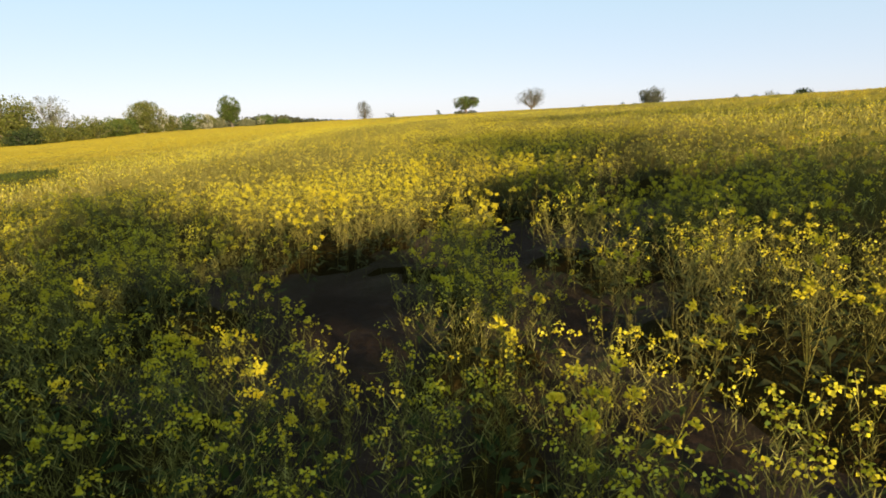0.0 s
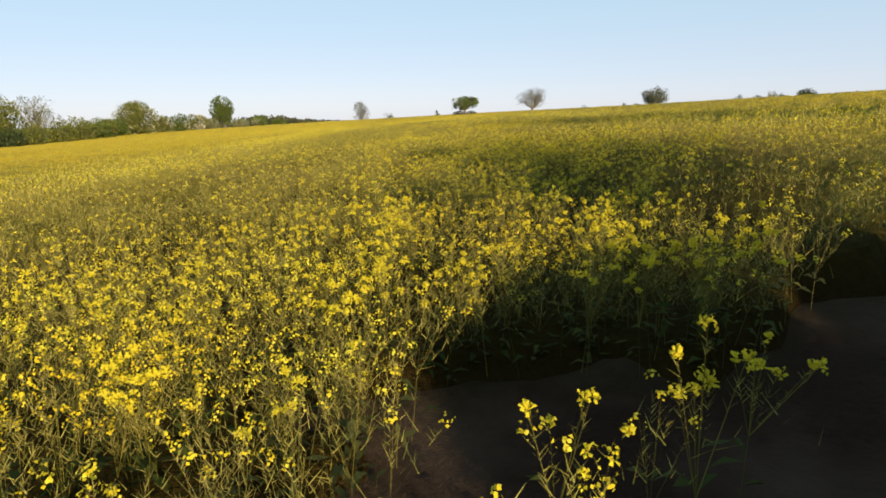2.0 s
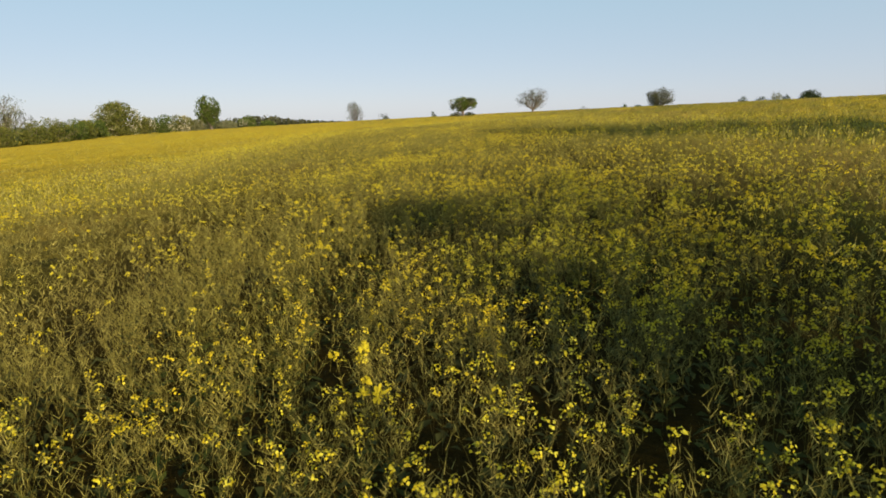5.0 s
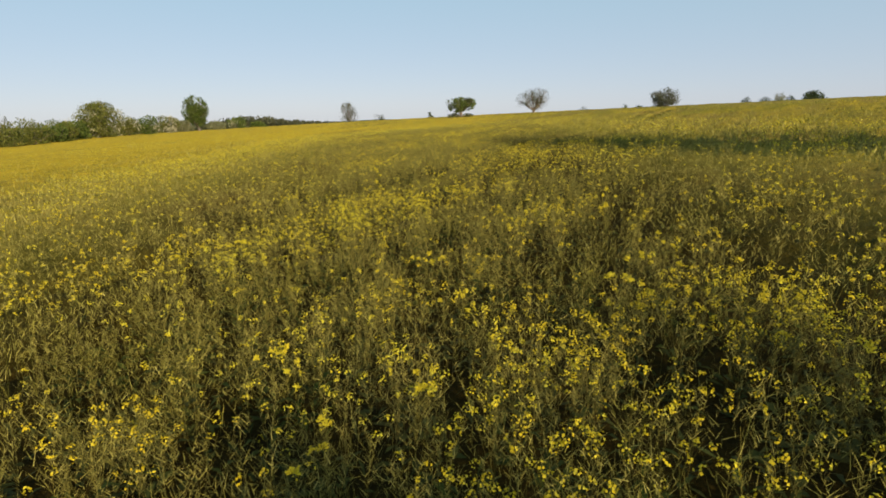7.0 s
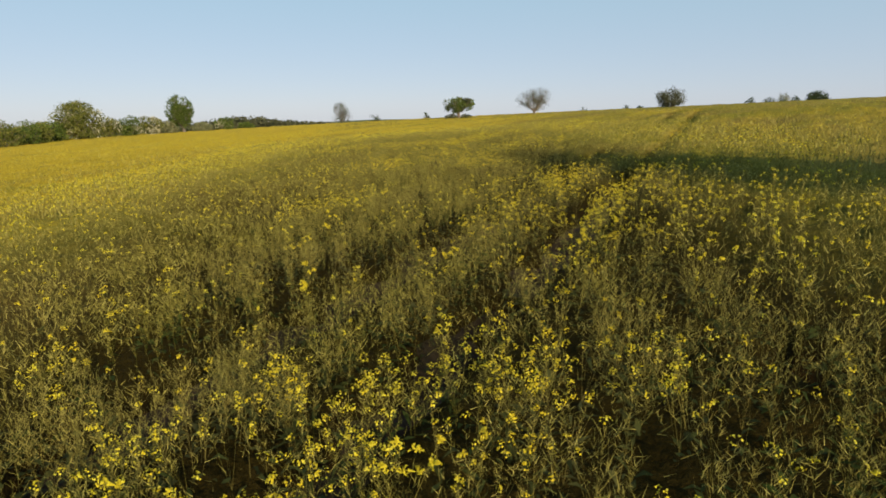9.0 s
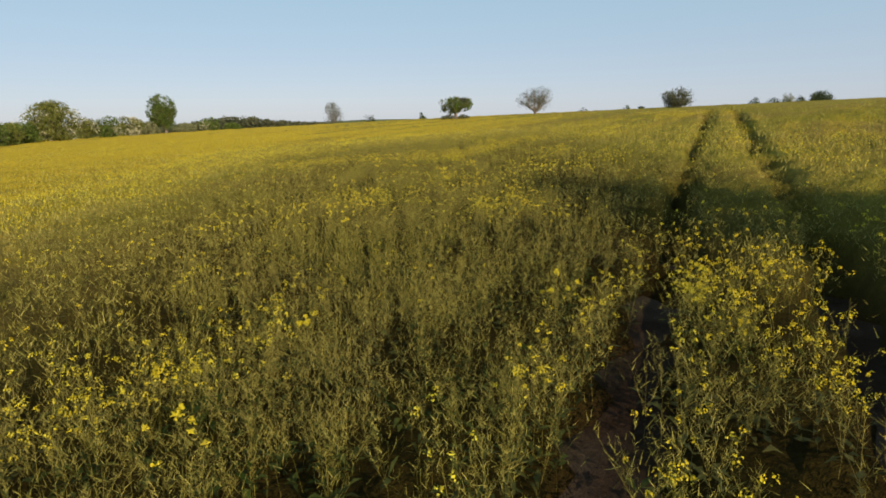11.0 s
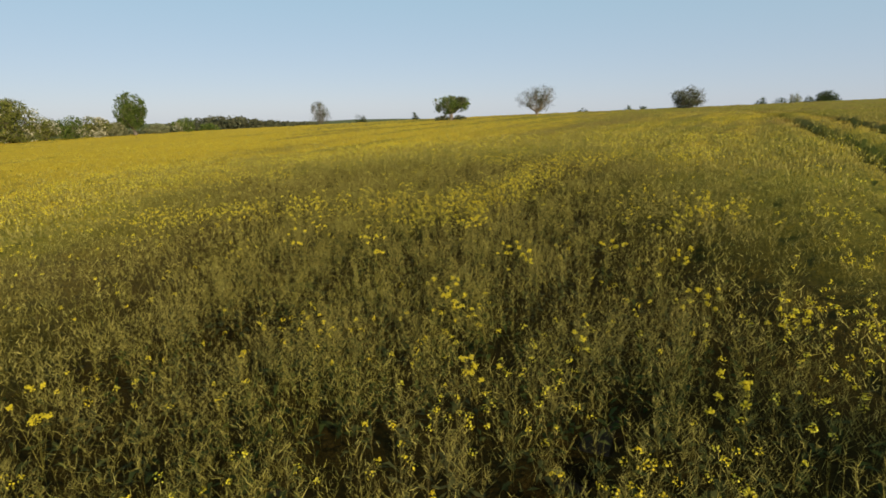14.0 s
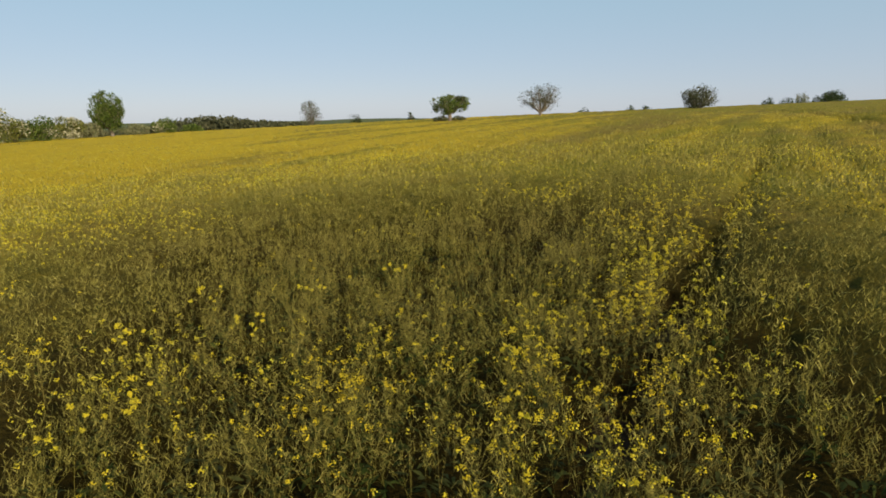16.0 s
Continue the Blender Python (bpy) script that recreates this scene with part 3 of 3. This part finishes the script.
def tree(name, x, y, tall, wide, foliage, label, category="tree", clear=0.25, leaves=2600, leaf=0.34, limbs=16, seed=1, top=1.0, trunk=0.035,
         sink=0.0, tilt=(0, 0), second=None, gaps=0.35, depth=None, fill=90, floor=-1.0, puff=0.12, uneven=0.16):
    """A tree or bush with a tapered trunk, limbs that fork towards the crown's skin, and a crown of leaf clumps."""
    r = np.random.default_rng(seed)
    z0 = float(ground(x, y)) - sink
    th = thing(name, pose(x, y, z0), label, category)
    depth = depth or wide
    half = np.array([wide / 2, depth / 2, tall * (1 - clear) / 2])
    mid = np.array([tilt[0] * tall, tilt[1] * tall, tall * (clear + (1 - clear) / 2)])
    la, lb = r.uniform(0, 6.283, 3), r.uniform(1.6, 3.6, 3)

    def lump(v):
        v = np.atleast_2d(v)
        return (1 + uneven * (np.sin(v[:, :1] * lb[0] * 1.6 + la[0]) * 0.5 + np.sin(v[:, 1:2] * lb[1] * 1.6 + v[:, 2:] * 2.2 + la[1]) * 0.5
                              + np.sin(v[:, 2:] * lb[2] * 2 + v[:, :1] * 3 + la[2]) * 0.6))

    wood, tips = [], []
    fork = np.array([tilt[0] * tall * 0.4, tilt[1] * tall * 0.4, tall * max(clear * 0.9, 0.08)])
    rad = tall * trunk
    wood.append(tube([(0, 0, -0.3), fork * 0.5 + (0.05 * tall * r.normal() * 0.3, 0, 0), fork], [rad * 1.3, rad, rad * 0.85], 8))
    for k in range(limbs):
        dirn = unit(r.normal(size=3) * (1, 1, 0.75) + (0, 0, 0.25 * top))
        end = mid + dirn * half * r.uniform(0.72, 1.0) * lump(dirn)[0]
        bend = fork + (end - fork) * 0.5 + r.normal(size=3) * tall * 0.035 + (0, 0, tall * 0.03)
        w = rad * r.uniform(0.28, 0.5)
        wood.append(tube([fork, bend, end], [w, w * 0.6, w * 0.18], 5))
        tips.append(end)
        for j in range(5):
            s = r.uniform(0.35, 0.95)
            p = (fork + (bend - fork) * 2 * s) if s < 0.5 else bend + (end - bend) * (2 * s - 1)
            e = p + unit(r.normal(size=3) + (0, 0, 0.3)) * half.mean() * r.uniform(0.25, 0.5)
            q = (e - mid) / half
            qn = np.linalg.norm(q)
            if qn > 1.04:
                e = mid + q / qn * half
            wood.append(tube([p, (p + e) / 2 + r.normal(size=3) * 0.02 * tall, e], [w * 0.35, w * 0.22, w * 0.08], 4))
            tips.append(e)
            for i in range(2):
                e2 = e + r.normal(size=3) * half.mean() * 0.16
                wood.append(tube([(p + e) / 2, e2], [w * 0.14, w * 0.05], 3))
                tips.append(e2)
    known = np.array(tips)
    for k in range(fill):
        q = unit(r.normal(size=3)) * r.uniform(0, 1) ** 0.45
        if q[2] < floor:
            q[2] = floor * r.uniform(0.3, 1)
        e = mid + q * half * 0.94 * lump(q)[0]
        near_tip = known[np.argmin(((known - e) ** 2).sum(1))]
        wood.append(tube([near_tip, (near_tip + e) / 2 + r.normal(size=3) * 0.01 * tall, e], [rad * 0.07, rad * 0.05, rad * 0.025], 3))
        tips.append(e)
    part("trunk", quick_mesh("trunk", np.concatenate(wood), BARK), th)
    tips = np.array(tips)
    # clumps round the twig ends; some twigs stay thin, so that the sky shows through
    weight = np.where(r.random(len(tips)) < gaps, 0.12, r.uniform(0.5, 1.5, len(tips)))
    pick = r.choice(len(tips), leaves, p=weight / weight.sum())
    c = tips[pick] + r.normal(size=(leaves, 3)) * half.mean() * puff
    q = (c - mid) / half
    qn = np.linalg.norm(q, axis=1, keepdims=True)
    edge = lump(q / np.maximum(qn, 1e-6)) * r.uniform(0.86, 1.08, (leaves, 1))
    c = np.where(qn > edge, mid + q / np.maximum(qn, 1e-6) * half * edge, c)
    c[:, 2] = np.maximum(c[:, 2], 0.05)
    nrm = unit(r.normal(size=(leaves, 3)) + (0, 0, 0.3))
    u = unit(np.cross(nrm, r.normal(size=(leaves, 3))))
    v = np.cross(nrm, u)
    s = leaf * r.uniform(0.5, 1.25, (leaves, 1)) / 2
    q = np.stack([c + u * s, c + v * s * 0.7, c - u * s, c - v * s * 0.7], 1)
    if second:
        blot = np.sin(tips[pick][:, 0] * 1.1 + seed) + np.sin(tips[pick][:, 2] * 1.4 + 2 * seed) + r.normal(size=leaves) * 0.5 > second[1]
        part("blossom", quick_mesh("blossom", q[blot], FOLIAGE[second[0]]), th)
        q = q[~blot]
    part("crown", quick_mesh("crown", q, FOLIAGE[foliage]), th)
    return th


# the far edge of the field
tree("field_tree", -50.0, 217.5, 11.2, 7.0, "green", "full green oval tree leaning beside the hedge", clear=0.05, leaves=9000, leaf=0.42, seed=14, gaps=0.12, sink=-0.9,
     fill=150, puff=0.10, uneven=0.20, tilt=(-0.05, 0))
tree("field_tree", -5.6, 253, 10.6, 6.6, "mossy", "thin pale grey tree, barely in leaf", clear=0.10, leaves=3400, leaf=0.26, seed=4, gaps=0.4, top=1.2, trunk=0.022, fill=120, puff=0.16)
tree("field_tree", 27, 186, 5.9, 8.3, "green", "low spreading oak with a ragged green crown and stout trunk", clear=0.36, leaves=4600, leaf=0.33, seed=6, trunk=0.075, uneven=0.10,
     gaps=0.45, limbs=12, fill=70, floor=-0.45, puff=0.10, second=("mossy", 0.6))
tree("field_bush", 25.0, 186.0, 1.7, 3.4, "mossy", "low dark scrub at the foot of the oak", "bush", clear=0.0, leaves=900, leaf=0.3, limbs=7, seed=31, gaps=0.1, fill=40)
tree("field_bush", 28.8, 185.5, 1.6, 3.4, "mossy", "low brownish scrub at the foot of the oak", "bush", clear=0.0, leaves=900, leaf=0.3, limbs=7, seed=32, gaps=0.1, fill=40)
tree("field_tree", 51.8, 203, 8.0, 10.4, "mossy", "nearly bare tree with forked grey limbs and thin dark leaves", clear=0.16, leaves=5400, leaf=0.20, seed=17, uneven=0.08, gaps=0.25, trunk=0.05,
     top=1.6, limbs=16, fill=110, floor=-0.5, puff=0.09)
tree("field_tree", 97.6, 211, 6.5, 10.2, "mossy", "broad dark grey-green tree, sparse at one side", clear=0.04, leaves=5600, leaf=0.34, seed=8, gaps=0.5, fill=110, floor=-0.8, puff=0.1, uneven=0.2)
tree("field_tree", 259, 350, 14.8 - float(ground(259, 350)), 13, "dark", "dark round evergreen on the skyline", clear=0.02, leaves=9000, leaf=0.7, seed=9, gaps=0.03, fill=200, uneven=0.08)
for k, (bx, by, bz, bw, kind) in enumerate(((9, 480, 4.7, 9, "dark"), (44.5, 450, 4.5, 6, "dark"), (113.5, 330, 4.9, 5.5, "dark"), (136, 330, 5.4, 6, "dark"),
        (144.5, 330, 5.6, 7, "dark"), (184, 300, 8.0, 7, "dark"), (201.5, 310, 8.4, 9, "dark"), (217.5, 320, 11.2, 7, "grey"), (207.5, 300, 8.2, 5, "dark"))):
    bt = bz + 1.7 - float(ground(bx, by))
    tree("skyline_bush", bx, by, bt, bw, kind, {"dark": "small dark bush far off on the skyline",
         "grey": "bare purplish-grey bush far off on the skyline"}[kind], "bush", clear=0.0, leaves=2600, leaf=0.55, limbs=9, seed=80 + k, gaps=0.05, fill=90)

# a wood on the ridge beyond: many rounded crowns of uneven height
r = np.random.default_rng(5)
crowns = []
for k in range(240):
    wx, wy = r.uniform(-185, -22), 480 + 25 * r.random()
    swell = 9.6 + 8.4 * math.exp(-((wx + 92) / 36) ** 2)  # one low dome of treetops
    high, wide = swell * r.uniform(0.93, 1.02), r.uniform(8, 14)
    v = unit(r.normal(size=(100, 3))) * r.uniform(0.5, 0.95, (100, 1))
    crowns.append(np.array([wx, wy, float(ground(wx, wy)) + high * 0.5]) + v * (wide / 2, wide / 2, high * 0.5))
c = np.concatenate(crowns)
n = len(c)
nrm = unit(r.normal(size=(n, 3)))
u = unit(np.cross(nrm, r.normal(size=(n, 3))))
v = np.cross(nrm, u)
q = np.stack([c + u * 0.9, c + v * 0.7, c - u * 0.9, c - v * 0.7], 1)
wood = thing("far_wood", Matrix.Identity(4), "dusty dark green wood along a distant ridge", "wood", kind="stuff")
part("crown", quick_mesh("crown", q, FOLIAGE["hazy"]), wood)

# the hedgerow along the low side of the field
tree("hedge_tree", -75, 208, 11.4, 12.2, "olive", "big bushy hedge tree, pale blossom low down", clear=0.02, leaves=9500, leaf=0.5, seed=21, gaps=0.12,
     second=("blossom", 1.6), fill=180, puff=0.14)
tree("hedge_tree", -83.5, 168, 12.6, 10.2, "grey", "airy pale tree over the hedge, thinly leaved", clear=0.22, leaves=3600, leaf=0.30, seed=27, gaps=0.45, top=1.6, fill=70, trunk=0.025, uneven=0.24, puff=0.1, second=("mossy", 0.2))
tree("hedge_tree", -87.3, 158, 13.2, 12.4, "olive", "tall tawny-green hedge tree", clear=0.0, leaves=13000, leaf=0.48, seed=23, gaps=0.12, fill=160)
tree("hedge_tree", -101, 157, 12.4, 12, "olive", "tall tawny-green hedge tree", clear=0.02, leaves=8000, leaf=0.5, seed=24, gaps=0.12, fill=140)
shrub_names = {"blossom": "hawthorn shrub white with blossom in the hedge", "dark": "dark green shrub in the hedge", "grey": "low brownish shrub in the hedge",
               "olive": "olive-green shrub in the hedge", "green": "fresh green shrub in the hedge"}
for k, (hx, hy, ht, hw, kind, sec) in enumerate((
        (-80.5, 161, 6.0, 7, "olive", None), (-83, 154, 5.0, 8, "dark", None), (-78.5, 169, 6.4, 8, "olive", None), (-77, 177, 6.8, 8, "olive", None), (-76, 184, 6.2, 7, "green", None),
        (-77, 190, 6.6, 8, "olive", None), (-77, 197, 5.8, 8, "green", None), (-80, 203, 6.4, 8, "olive", ("blossom", 0.9)), (-68, 210, 6.2, 8, "olive", ("blossom", 0.7)),
        (-63, 212, 6.4, 7, "green", ("blossom", 1.4)), (-58.5, 214, 5.4, 7.5, "olive", ("blossom", 0.3)), (-54.5, 217, 4.4, 6, "grey", None), (-46, 222, 3.3, 6, "grey", None),
        (-40, 225, 4.2, 6.5, "green", ("blossom", 1.3)), (-34, 227, 2.6, 6, "green", None), (-92, 150, 5.0, 9, "dark", None), (-100, 148, 5.0, 9, "olive", None))):
    tree("hedge_shrub", hx, hy, ht, hw, kind, shrub_names[kind], "shrub", clear=0.0, leaves=2600, leaf=0.46, limbs=9, seed=40 + k, gaps=0.1, second=sec, fill=70, puff=0.16)

# the tree row behind and beside the start, whose long shadows lie over the crop
FALL = Vector((-math.sin(SUN_AZ), -math.cos(SUN_AZ)))  # the way in which shadows fall
ACROSS = Vector((FALL.y, -FALL.x))


def row_tree(side, tip, wide, clear, leaves, seed, foot=-10.0):
    """A tree whose shadow ends tip metres down the sun's way, side metres across it."""
    fx, fy = ACROSS * side + FALL * foot
    ex, ey = ACROSS * side + FALL * tip
    tall = (tip - foot) * math.tan(SUN_EL) + float(canopy(ex, ey)) - float(ground(fx, fy))
    thin = leaves < 600  # a young tree, hardly in leaf
    tree("row_tree", fx, fy, tall, wide, "green", "young thinly leaved tree in the row by the field" if thin else "leafy green tree in the row by the field", clear=clear,
         leaves=leaves, leaf=0.46, seed=seed, gaps=0.06, fill=15 if thin else 70, uneven=0.05, limbs=7 if thin else 16, trunk=0.014 if thin else 0.035)


for k, (side, tip, wide, clear, leaves) in enumerate((
        (0.8, 23, 5.2, 0.02, 2300), (-4, 21, 5.5, 0.04, 2600), (-9, 20, 6.5, 0.04, 5000), (-14.5, 20, 7, 0.04, 5000), (-2.6, 38, 5.4, 0.76, 3600),
        (14.2, 23.6, 6.4, 0.66, 560), (10.7, 18.6, 3.6, 0.80, 90), (9.7, 15.8, 3.4, 0.82, 330), (13.5, 9.2, 5.5, 0.04, 900), (10.3, 9.5, 3.6, 0.30, 900), (7.5, 9.5, 3.4, 0.78, 650),
        (4.4, 6.9, 2.0, 0.90, 150), (3.3, 6.4, 2.2, 0.04, 480))):
    row_tree(side, tip, wide, clear, leaves, 60 + k)
row_tree(30.1, 50.0, 5.2, 0.12, 12000, 75, 6.0)
